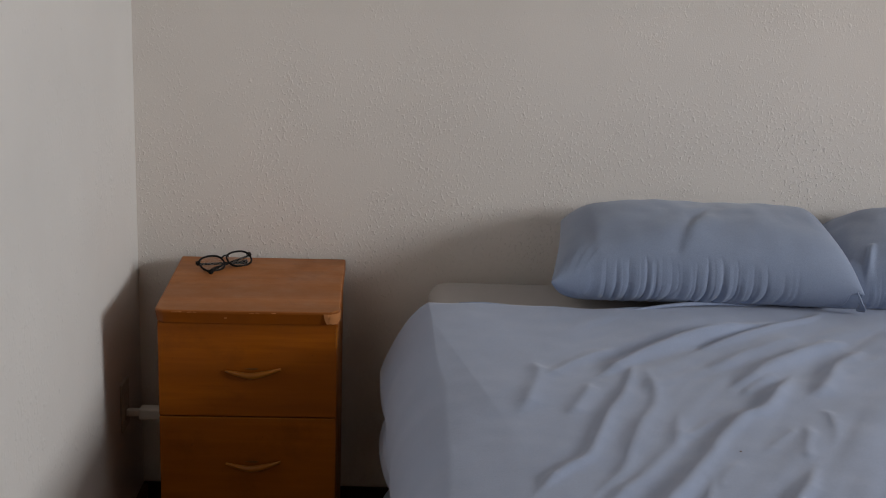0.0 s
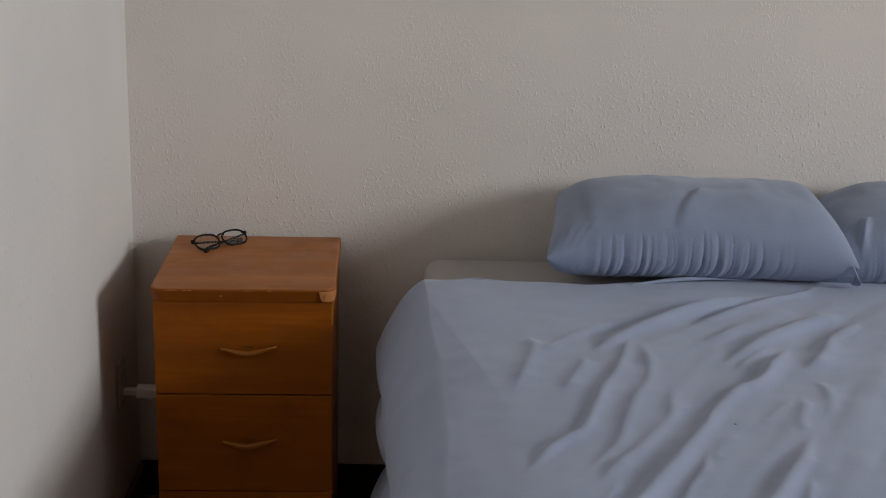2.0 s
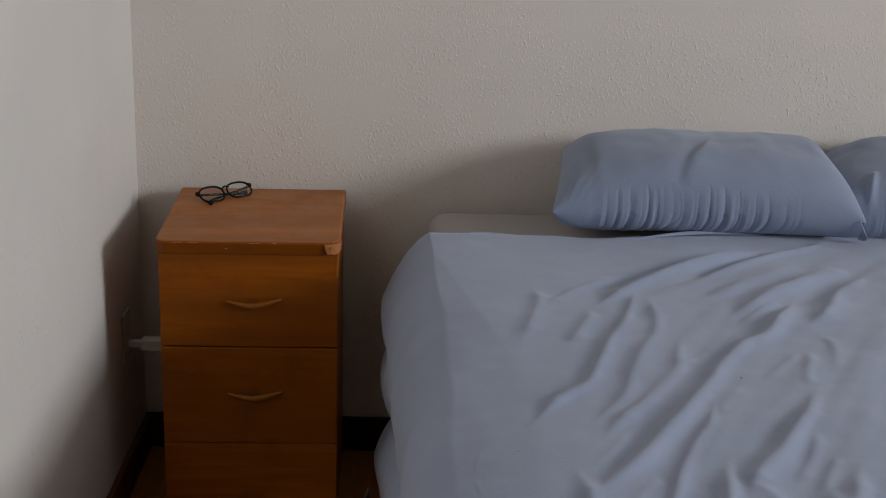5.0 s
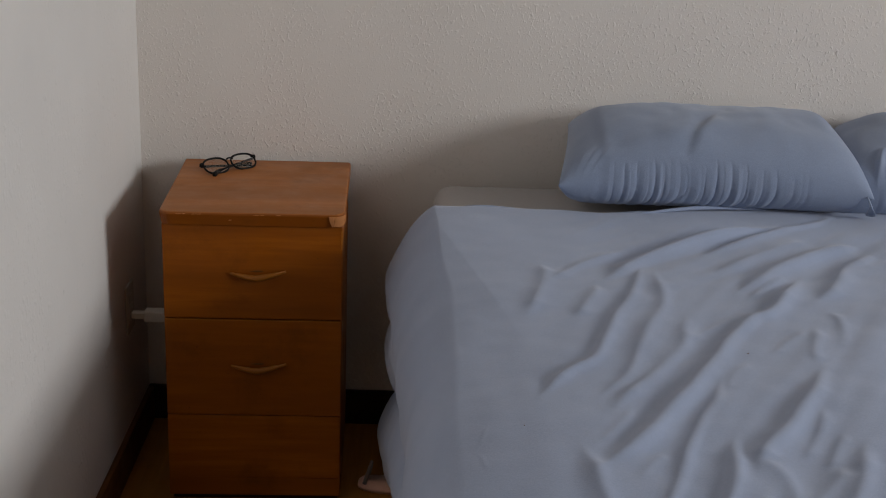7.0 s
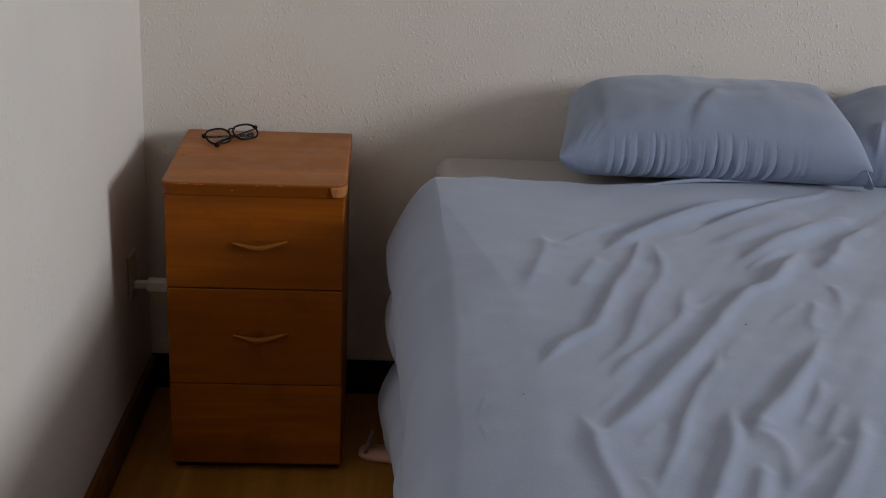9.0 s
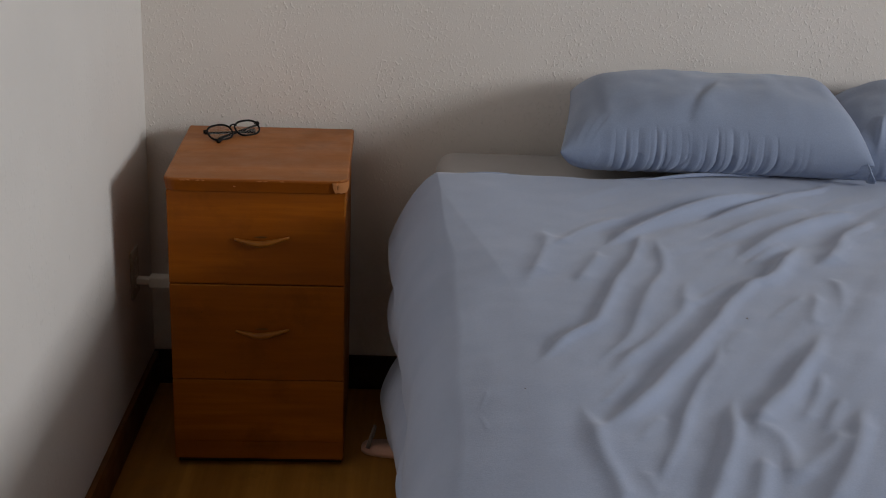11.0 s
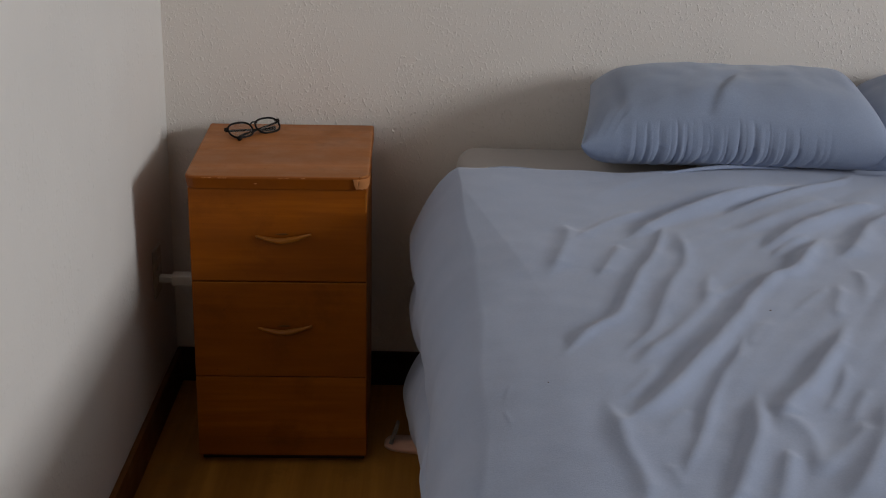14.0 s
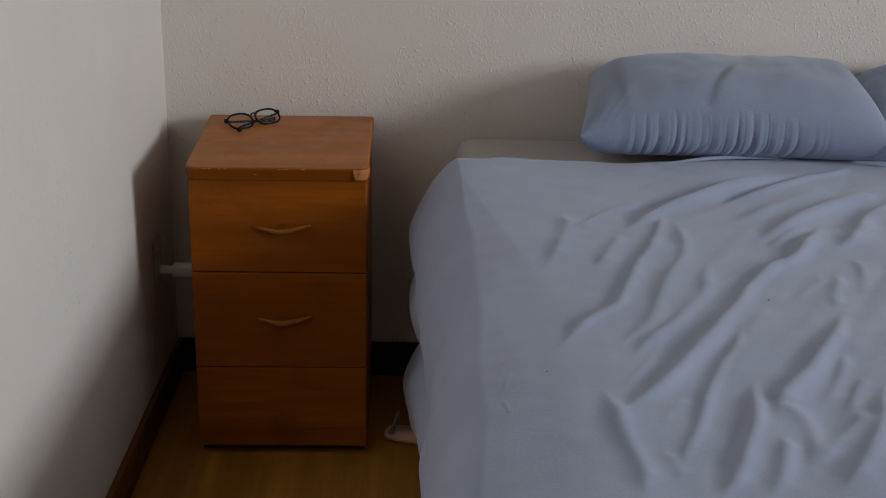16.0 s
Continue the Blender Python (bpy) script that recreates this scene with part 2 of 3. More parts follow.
def rounded_slab(w, d, z0, z1, r, lip):
    """A top with rounded front corners and a softly rounded front lip."""
    bm = bmesh.new()
    out = [(-w, 0.0)]
    for k in range(7):
        a = math.pi + k / 6 * math.pi / 2
        out.append((-w + r + r * math.cos(a), -d + r + r * math.sin(a)))
    for k in range(7):
        a = 1.5 * math.pi + k / 6 * math.pi / 2
        out.append((w - r + r * math.cos(a), -d + r + r * math.sin(a)))
    out.append((w, 0.0))
    f = bm.faces.new([bm.verts.new((x, y, z0)) for x, y in out])
    ext = bmesh.ops.extrude_face_region(bm, geom=[f])
    bmesh.ops.translate(bm, vec=(0, 0, z1 - z0), verts=[v for v in ext["geom"] if isinstance(v, bmesh.types.BMVert)])
    for v in bm.verts:
        if v.co.z < z0 + 1e-5 and v.co.y < -0.2:
            v.co.y += 0.005
            v.co.x *= 0.985
    edges = [e for e in bm.edges if all(v.co.z > z1 - 1e-5 for v in e.verts) and min(v.co.y for v in e.verts) < -0.001]
    bmesh.ops.bevel(bm, geom=edges, offset=lip, segments=4, profile=0.5, affect="EDGES")
    return bm


top = part("top", rounded_slab(NS_W / 2, NS_D, NS_H - 0.029, NS_H, 0.024, 0.0055), VENEER_TOP, stand, "veneered top toned paler brown for reflected light, worn at its front edge")
# upward faces take the muted brown with reflected light mixed in; the rest stay orange
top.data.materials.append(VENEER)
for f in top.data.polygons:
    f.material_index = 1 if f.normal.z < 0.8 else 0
for side in (-1, 1):
    part("side_panel", box(min(side * B, side * (B - 0.016)), max(side * B, side * (B - 0.016)), FRONT + 0.006, -0.004, 0.012, NS_H - 0.029, 0.0015), VENEER, stand)
part("back_panel", box(-B + 0.016, B - 0.016, -0.012, -0.004, 0.012, NS_H - 0.029), VENEER, stand)
part("bottom_rail", box(-B + 0.001, B - 0.001, FRONT - 0.011, FRONT + 0.004, 0.021, 0.0650, 0.0008), VENEER, stand)
part("plinth", box(-B + 0.006, B - 0.006, FRONT + 0.014, -0.01, 0.0, 0.024), SHADE_WOOD, stand, "recessed plinth coloured dark as a shaded gap")


def flake(name, x, y, z, rx, ry, parent, label, normal_tilt, mat=CHIPBOARD):
    """A thin splinter-edged patch of bare wood."""
    bm = bmesh.new()
    rng = random.Random(int(x * 1e4) + 7)
    ring = []
    for k in range(14):
        a = k / 14 * math.tau
        q = 1 + rng.uniform(-0.22, 0.18)
        ring.append((rx * q * math.cos(a), ry * q * math.sin(a)))
    f = bm.faces.new([bm.verts.new((u, 0, w)) for u, w in ring])
    ext = bmesh.ops.extrude_face_region(bm, geom=[f])
    bmesh.ops.translate(bm, vec=(0, -0.0016, 0), verts=[v for v in ext["geom"] if isinstance(v, bmesh.types.BMVert)])
    return part(name, bm, mat, parent, label, False, pose(x, y, z, normal_tilt, 0, 0))


def handle_mesh(w):
    """A shallow wooden lip that dips in the middle, thick at its middle."""
    pts, rad = [], []
    for k in range(17):
        u = -1 + k / 8
        dip = 0.012 * (1 - abs(u + 0.08) ** 1.15)
        pts.append((u * w, -0.0035 - 0.008 * (1 - u * u), -dip))
        rad.append(0.0020 + 0.0043 * (1 - abs(u) ** 1.5))
    return tube(pts, rad, 10, flat=1.15)


for z0, z1, hz in ((0.4515, 0.6645, 0.560), (0.2215, 0.4485, 0.344), (0.0655, 0.2192, None)):
    drawer = part("drawer_front", box(-B + 0.001, B - 0.001, FRONT - 0.012, FRONT + 0.004, z0, z1, 0.0018), VENEER, stand)
    if hz:
        part("handle", handle_mesh(0.060), HANDLE_WOOD, drawer, "curved wooden pull", True, pose(0.012, FRONT - 0.012, hz, 0, -1.6, 0))
        # highlight on the pull's right half, laid on as a pale wood strip
        wing = [k / 10 for k in range(11)]
        part("worn_and_lit_edge", tube([(0.010 + 0.048 * t, -0.0130 + 0.0075 * t * t, -0.0062 + 0.0092 * t ** 1.2) for t in wing], [0.0005 + 0.0009 * math.sin(math.pi * min(1, t + 0.06)) for t in wing], 6), CHIPBOARD, drawer, "pale strip painting the highlight on the right half of the pull", True, pose(0.012, FRONT - 0.012, hz, 0, -1.6, 0))
        flake("dark_mark", 0.010, FRONT - 0.0112, hz + 0.001, 0.014, 0.0020, drawer, "thin dark patch above the pull", 0, SKIRTING)


def corner_chip(w, d, z0, z1, r):
    """Bare wood where the veneer broke away round the front corner, with a torn lower edge."""
    path = [(w - 0.034 + k * 0.00125, -d) for k in range(9)]
    for k in range(9):
        a = -math.pi / 2 + k / 8 * math.pi / 2
        path.append((w - r + r * math.cos(a), -d + r + r * math.sin(a)))
    path += [(w, -d + r + 0.004 * k) for k in range(1, 4)]
    rng = random.Random(5)
    bm = bmesh.new()
    n = len(path)
    rows = []
    for i, (x, y) in enumerate(path):
        u = i / (n - 1)
        low = z1 - (z1 - z0) * min(1, (u * 3.2) ** 0.5 + 0.1, 0.15 + (1 - u) * 2.6) + rng.uniform(-0.0012, 0.0012)
        c = Vector((w - r, -d + r, 0))
        out = (Vector((x, y, 0)) - c)
        out.x = max(0, out.x)
        out.normalize()
        rows.append([bm.verts.new((x + out.x * q, y + out.y * q, z)) for q, z in ((0.0012, low), (0.0014, (low + z1) / 2), (0.0012, z1 - 0.003), (-0.004, z1 + 0.0005))])
    for p0, p1 in zip(rows, rows[1:]):
        for k in range(3):
            bm.faces.new((p0[k], p1[k], p1[k + 1], p0[k + 1]))
    return bm


part("chip", corner_chip(NS_W / 2, NS_D, NS_H - 0.026, NS_H - 0.002, 0.024), CHIPBOARD, top, "pale bare wood where the veneer broke off", True)
part("chip_rim", tube([(NS_W / 2 - 0.022 + 0.019 * t, -NS_D + 0.003 + 0.020 * t * t, NS_H + 0.0002) for t in (0, 0.25, 0.5, 0.75, 1)], [0.0006, 0.0013, 0.0014, 0.0012, 0.0005], 6), CHIPBOARD, top, "pale splintered rim", True)
flake("chip", -0.045, -NS_D + 0.0022, NS_H - 0.016, 0.003, 0.0011, top, "small pale chip", 0)
part("worn_and_lit_edge", box(-B + 0.004, B - 0.004, FRONT - 0.0126, FRONT - 0.010, 0.4462, 0.4478, 0.0006), HANDLE_WOOD, stand, "pale worn edge under the drawer gap")
part("worn_and_lit_edge", box(B - 0.0035, B - 0.0002, FRONT - 0.0128, FRONT - 0.009, 0.612, 0.656, 0.0008), HANDLE_WOOD, stand, "worn veneer edge")
chips = random.Random(11)
for k in range(11):
    flake("chip", chips.choice((chips.uniform(-0.17, -0.11), chips.uniform(-0.17, 0.15))), -NS_D + 0.0014, NS_H - 0.0035 - chips.uniform(0, 0.001), chips.uniform(0.001, 0.0075), chips.uniform(0.0003, 0.0009), top, "small pale chip", 0)

# ---------------------------------------------------------------- bed: base, mattress, cover
BED_X0, BED_X1, BED_Y0 = 0.705, 2.30, -2.02
bed = empty("bed", pose(0, 0, 0))
tagged(bed, "dark wooden low double bed under the mattress", "bed")
part("platform", box(BED_X0 + 0.03, BED_X1 - 0.03, BED_Y0 + 0.03, -0.05, 0.16, 0.36, 0.008), BED_WOOD, bed)
for x in (BED_X0 + 0.09, BED_X1 - 0.09):
    for y in (BED_Y0 + 0.10, -0.13):
        part("leg", box(x - 0.03, x + 0.03, y - 0.03, y + 0.03, 0.0, 0.16, 0.005), BED_WOOD, bed)



def settled(x, y, z):
    """The old mattress is a little wider at the foot and sinks towards its open corner."""
    side = (BED_X1 - x) / (BED_X1 - BED_X0)
    return x + 0.035 * max(0.0, -y - 0.3) * side, y, z - (0.055 * side * -y / 2 if z > 0.5 else 0.0)


def mattress_block(grow, z1, bevel, seg):
    bm = box(BED_X0 - grow, BED_X1 + grow, BED_Y0 - grow, -0.041 + grow, 0.3605 - grow / 12, z1, bevel, seg)
    for v in bm.verts:
        v.co = settled(*v.co)
    return bm


mattress = mesh_object("mattress", mattress_block(-0.006, 0.657, 0.065, 5), BED_TICKING, True)
tagged(mattress, "thick mattress in a grey-beige fitted sheet", "mattress")
sheet = part("fitted_sheet", mattress_block(0.0, 0.664, 0.055, 6), SHEET, mattress, "grey-beige stretched cotton sheet", True)

COVER_Y1, COVER_Y0, TOP = -0.295, -2.06, 0.683


class Fold:
    """A cloth fold along a bent line: a rounded ridge beside a shallow hollow."""

    def __init__(self, points, width, strength):
        q = [Vector((*p, 0)) for p in points]
        q = [q[0] * 2 - q[1], *q, q[-1] * 2 - q[-2]]
        run = []
        for p0, p1, p2, p3 in zip(q, q[1:], q[2:], q[3:]):
            for k in range(40):
                t = k / 40
                run.append(0.5 * (2 * p1 + (p2 - p0) * t + (2 * p0 - 5 * p1 + 4 * p2 - p3) * t * t + (3 * p1 - p0 - 3 * p2 + p3) * t ** 3))
        self.p = np.array([(v.x, v.y) for v in run])
        d = np.gradient(self.p, axis=0)
        d /= np.linalg.norm(d, axis=1)[:, None]
        n = np.stack([d[:, 1], -d[:, 0]], 1)
        n[n @ np.array([0.9, -0.5]) < 0] *= -1
        self.n, self.t, self.w, self.h = n, np.linspace(0, 1, len(run)), 0.82 * width, 0.60 * width * strength
        self.low, self.high = self.p.min(0) - 6 * width, self.p.max(0) + 6 * width

    def add_to(self, total, x, y):
        near = np.nonzero((x > self.low[0]) & (x < self.high[0]) & (y > self.low[1]) & (y < self.high[1]))[0]
        if not len(near):
            return
        diff = np.stack([x[near], y[near]], -1)[:, None, :] - self.p[None]
        dist = (diff ** 2).sum(-1)
        i = dist.argmin(1)
        r = np.arange(len(near))
        s = (diff[r, i] * self.n[i]).sum(-1)
        along = np.sqrt(np.maximum(dist[r, i] - s * s, 0)) / self.w
        end = np.clip(np.minimum(self.t[i], 1 - self.t[i]) * 5 + 0.12, 0, 1)
        s = s / (self.w * (0.5 + 0.5 * end))
        off = s - 1.1
        gap = np.sqrt(off * off + 0.03) - 0.1732
        crest = np.exp(-np.where(off > 0, gap / 0.95, gap / 0.92) ** 1.25) - 0.15 * np.exp(-((s + 1.2) / 1.1) ** 2 / 2)
        total[near] += self.h * end * crest * np.exp(-along * along / 2)


FOLDS = []


def fold(width, strength, *points):
    FOLDS.append(Fold(points, width, strength))


fold(0.015, 0.45, (0.919, -0.773), (0.944, -0.727), (0.985, -0.669), (1.036, -0.611), (1.092, -0.576))
fold(0.021, 1.15, (1.017, -0.756), (1.074, -0.674), (1.161, -0.580), (1.297, -0.468), (1.459, -0.388))
fold(0.013, 1.35, (1.242, -0.607), (1.341, -0.515), (1.421, -0.446), (1.494, -0.394), (1.576, -0.316))
fold(0.021, 1.05, (1.271, -0.802), (1.338, -0.713), (1.428, -0.614), (1.515, -0.542), (1.577, -0.509))
fold(0.024, 0.55, (1.241, -0.702), (1.327, -0.609), (1.414, -0.529), (1.482, -0.488))
fold(0.010, 0.70, (1.283, -0.844), (1.329, -0.777), (1.377, -0.724))
fold(0.017, 1.25, (0.930, -1.528), (0.990, -1.436), (1.061, -1.321), (1.127, -1.191), (1.248, -0.965), (1.299, -0.912), (1.352, -0.816), (1.401, -0.733))
fold(0.020, 0.90, (1.407, -0.840), (1.464, -0.755), (1.510, -0.655), (1.585, -0.574))
fold(0.009, 0.45, (1.267, -1.112), (1.305, -1.046), (1.348, -0.992))
fold(0.011, 0.50, (1.369, -0.986), (1.342, -1.070), (1.327, -1.143))
fold(0.017, 0.95, (1.334, -1.166), (1.274, -1.283), (1.205, -1.392), (1.167, -1.462), (1.152, -1.508))
fold(0.019, 0.42, (1.152, -1.508), (1.168, -1.539), (1.170, -1.595), (1.162, -1.661))
fold(0.017, 0.40, (1.169, -1.656), (1.200, -1.599), (1.241, -1.545), (1.271, -1.498))
fold(0.011, 0.85, (1.160, -1.215), (1.131, -1.295), (1.090, -1.391), (1.059, -1.471), (1.034, -1.557), (1.012, -1.621), (0.996, -1.667))
fold(0.014, 0.95, (1.141, -1.426), (1.109, -1.533), (1.079, -1.624), (1.055, -1.694), (1.035, -1.743))
fold(0.013, 0.60, (1.142, -1.590), (1.123, -1.658), (1.092, -1.741))
fold(0.010, 0.50, (1.297, -1.315), (1.257, -1.414), (1.227, -1.481))
fold(0.009, 0.45, (1.307, -1.393), (1.278, -1.457), (1.251, -1.511))
fold(0.015, 0.65, (1.330, -1.430), (1.279, -1.548), (1.229, -1.651), (1.191, -1.724))
fold(0.0135, 0.95, (1.100, -0.690), (1.059, -0.837), (1.012, -0.981), (0.967, -1.124), (0.927, -1.180), (0.896, -1.226), (0.864, -1.294))
fold(0.016, 0.60, (1.121, -0.741), (1.113, -0.864), (1.068, -1.011), (1.019, -1.162), (0.958, -1.299))
fold(0.016, 0.65, (1.150, -0.942), (1.116, -1.075), (1.071, -1.159), (1.014, -1.252), (0.975, -1.337))
fold(0.011, 0.45, (1.136, -1.059), (1.181, -1.000), (1.262, -0.909))
fold(0.021, 0.45, (0.902, -0.693), (0.890, -0.809), (0.860, -0.956))
fold(0.016, 0.50, (1.000, -0.794), (0.976, -0.885), (0.950, -0.963))
fold(0.017, 0.65, (0.912, -1.472), (0.919, -1.578), (0.926, -1.662), (0.936, -1.746))
fold(0.003, 0.30, (0.784, -1.384), (0.774, -1.445))
fold(0.003, 0.30, (0.775, -1.470), (0.783, -1.522))
fold(0.010, 0.35, (0.980, -1.559), (1.003, -1.503), (1.031, -1.467))
fold(0.012, 0.30, (0.976, -1.638), (0.984, -1.706))
fold(0.008, 0.40, (1.004, -1.331), (0.968, -1.396), (0.939, -1.449))
fold(0.010, 0.40, (1.214, -1.148), (1.176, -1.207), (1.156, -1.267))
fold(0.011, 0.40, (1.418, -0.907), (1.420, -0.967), (1.387, -1.068))


def smoothstep(a, b, x):
    t = np.clip((x - a) / (b - a), 0, 1)
    return t * t * (3 - 2 * t)


def field(x, y, scale, seed):
    return np.array([noise.noise((a * scale, b * scale, seed)) for a, b in zip(x, y)])


def head_shift(x):
    """The head edge of the cover runs back under the pillow."""
    return 0.075 * smoothstep(1.12, 1.42, x) - 0.018 * np.exp(-((x - 1.07) / 0.12) ** 2)


def build_cover():
    """One cloth: a wrinkled top that rolls over the mattress edge and hangs down in soft folds."""
    nu_top, nu_side, nv = 420, 90, 500
    # u runs from the far edge of the top, over the shoulder, to the hem
    top_u = np.linspace(1, 0, nu_top) ** 1.35
    ys = np.linspace(COVER_Y1, COVER_Y0, nv)
    X = np.zeros((nv, nu_top + nu_side))
    Y = np.zeros_like(X)
    Z = np.zeros_like(X)
    H = np.zeros_like(X)
    drop = np.linspace(0, 1, nu_side + 1)[1:]
    for j, y in enumerate(ys):
        sx = 0.712 + 0.035 * smoothstep(-0.35, -0.9, y) + 0.010 * noise.noise((y * 5, 0.3, 4.4))
        X[j, :nu_top] = sx + (BED_X1 - 0.01 - sx) * top_u
        Y[j], Z[j] = y, TOP
        # shoulder, then a hanging side that swells and pinches
        bend = 1.52 - 0.54 * smoothstep(-0.36, -1.0, y)
        ang = np.clip(drop / 0.34, 0, 1) * math.pi / 2
        out = sx - 0.622 - 0.07 * (min(-y, 1.15) - 0.5)
        fall = 0.165
        hang = np.clip((drop - 0.34) / 0.66, 0, 1)
        z = TOP - fall * (1 - np.cos(ang) ** bend) - hang * (TOP - fall - 0.03)
        x = sx - out * np.sin(ang) ** bend
        low = z + 0.35 * (y + 0.55) + 0.012 * math.sin(y * 11)
        swell = 0.016 * np.exp(-np.abs((low - 0.495) / 0.022) ** 1.0) - 0.004 * np.exp(-((low - 0.42) / 0.04) ** 2)
        swell += 0.036 * np.exp(-np.abs((low - 0.325) / 0.036) ** 1.0) - 0.012 * np.exp(-((low - 0.215) / 0.055) ** 2)
        swell += 0.065 * smoothstep(0.16, 0.0, low)
        X[j, nu_top:] = x + swell * smoothstep(0, 0.08, hang)
        Z[j, nu_top:] = z
        H[j, nu_top:] = smoothstep(0, 0.25, hang)
    Y += head_shift(X) * smoothstep(-0.75, COVER_Y1, Y)
    x, y, z = X.ravel(), Y.ravel(), Z.ravel()
    add = np.zeros_like(x)
    wob_x = x + 0.007 * field(x, y, 9.0, 11.3) + 0.0010 * field(x, y, 31.0, 2.3)
    wob_y = y + 0.007 * field(x, y, 9.0, 23.9)
    for f in FOLDS:
        f.add_to(add, wob_x, wob_y)
    # cloth keeps no kink where folds meet
    soft = add.reshape(X.shape)
    for _ in range(1):
        for axis in (0, 1):
            soft = 0.5 * soft + 0.25 * (np.roll(soft, 1, axis) + np.roll(soft, -1, axis))
    add = soft.ravel()
    add *= 1.0 + 0.35 * field(x, y, 8.0, 31.7)
    on_top = smoothstep(0.66, 0.80, x)
    # slack between the folds: low swells that follow them, flatter near the pillows and steeper towards the foot
    for angle, seed, part_of in ((41, 3.3, 1.5 * smoothstep(-1.0, -0.6, y)), (64, 6.1, smoothstep(-0.6, -1.0, y))):
        turn = math.radians(angle)
        along, across = x * math.cos(turn) + y * math.sin(turn), x * math.sin(turn) - y * math.cos(turn)
        swell = np.array([noise.noise((p * 2.6, q * 15.0, seed)) + 0.5 * noise.noise((p * 4.0, q * 29.0, seed + 9)) for p, q in zip(along, across)])
        add += 0.0046 * swell * part_of * smoothstep(0.94, 1.10, x) * smoothstep(-0.30, -0.50, y)
    add *= on_top
    add += 0.0042 * field(x, y, 5.0, 1.7) + 0.0012 * field(x, y, 17.0, 5.2) * on_top
    # the slack edge sinks a little before it rolls over
    rim = 0.84 + 0.10 * smoothstep(-0.40, -1.2, y)
    sink = 0.008 + 0.024 * smoothstep(-0.6, -1.3, y)
    add -= sink * np.clip((rim - x) / (rim - 0.70), 0, 1) ** 2 * (1 - H.ravel())
    # a slanting facet where the cloth is drawn from the corner towards the middle
    facet = np.clip(0.734 + 0.23 * (-y - 0.511) - x, 0, 0.11)
    add -= 0.10 * facet * smoothstep(-1.20, -0.80, y) * smoothstep(-0.42, -0.52, y) * (1 - H.ravel())
    # the head hem is turned down on the mattress
    add -= 0.010 * smoothstep(COVER_Y1 - 0.03, COVER_Y1, y - head_shift(x)) * on_top
    z = z + add
    x = x + 0.004 * field(y * 1.0, z, 9.0, 3.1) * (1 - on_top)
    bm = bmesh.new()
    cols = X.shape[1]
    vs = [bm.verts.new(q) for q in zip(x, y, z)]
    for j in range(nv - 1):
        for i in range(cols - 1):
            a = j * cols + i
            bm.faces.new((vs[a], vs[a + 1], vs[a + cols + 1], vs[a + cols]))
    return bm


cover = mesh_object("bed_cover", build_cover(), COVER, True)
tagged(cover, "wrinkled blue-grey cotton bed cover hanging over the mattress edge", "bed cover")
thick = cover.modifiers.new("thickness", "SOLIDIFY")
thick.thickness, thick.offset = 0.005, 1

for lx, ly, size in ((1.229, -1.112, 0.0020), (0.842, -1.395, 0.0013)):
    spot = min(cover.data.vertices, key=lambda v: (v.co.x - lx) ** 2 + (v.co.y - ly) ** 2 - (v.co.z > 0.6)).co
    bm = bmesh.new()
    bmesh.ops.create_icosphere(bm, subdivisions=2, radius=size)
    for v in bm.verts:
        v.co *= 1 + 0.4 * noise.noise(v.co * 900)
        v.co.z *= 0.6
    part("lint", bm, SLIPPER_STRAP, cover, "tiny dark lint", True, Matrix.Translation(spot + Vector((0, 0, 0.005))))
part("hem", tube([(0.775 + k * 0.03, COVER_Y1 + 0.004 + float(head_shift(0.775 + k * 0.03)) + 0.004 * math.sin(k * 0.7), TOP - 0.009 + 0.002 * math.sin(k * 1.1)) for k in range(50)], 0.0055, 8), COVER, cover, "stitched turned-over hem", True)
ROLL = [k / 30 for k in range(31)]
part("slack_fold", tube([(1.10 + 0.40 * t, -0.350 + 0.085 * t, TOP + 0.001 + 0.013 * math.sin(math.pi * t) ** 1.5) for t in ROLL], [0.0015 + 0.0040 * math.sin(math.pi * t) for t in ROLL], 10, flat=0.8), COVER, cover, "slack lifted fold along the pillow", True)


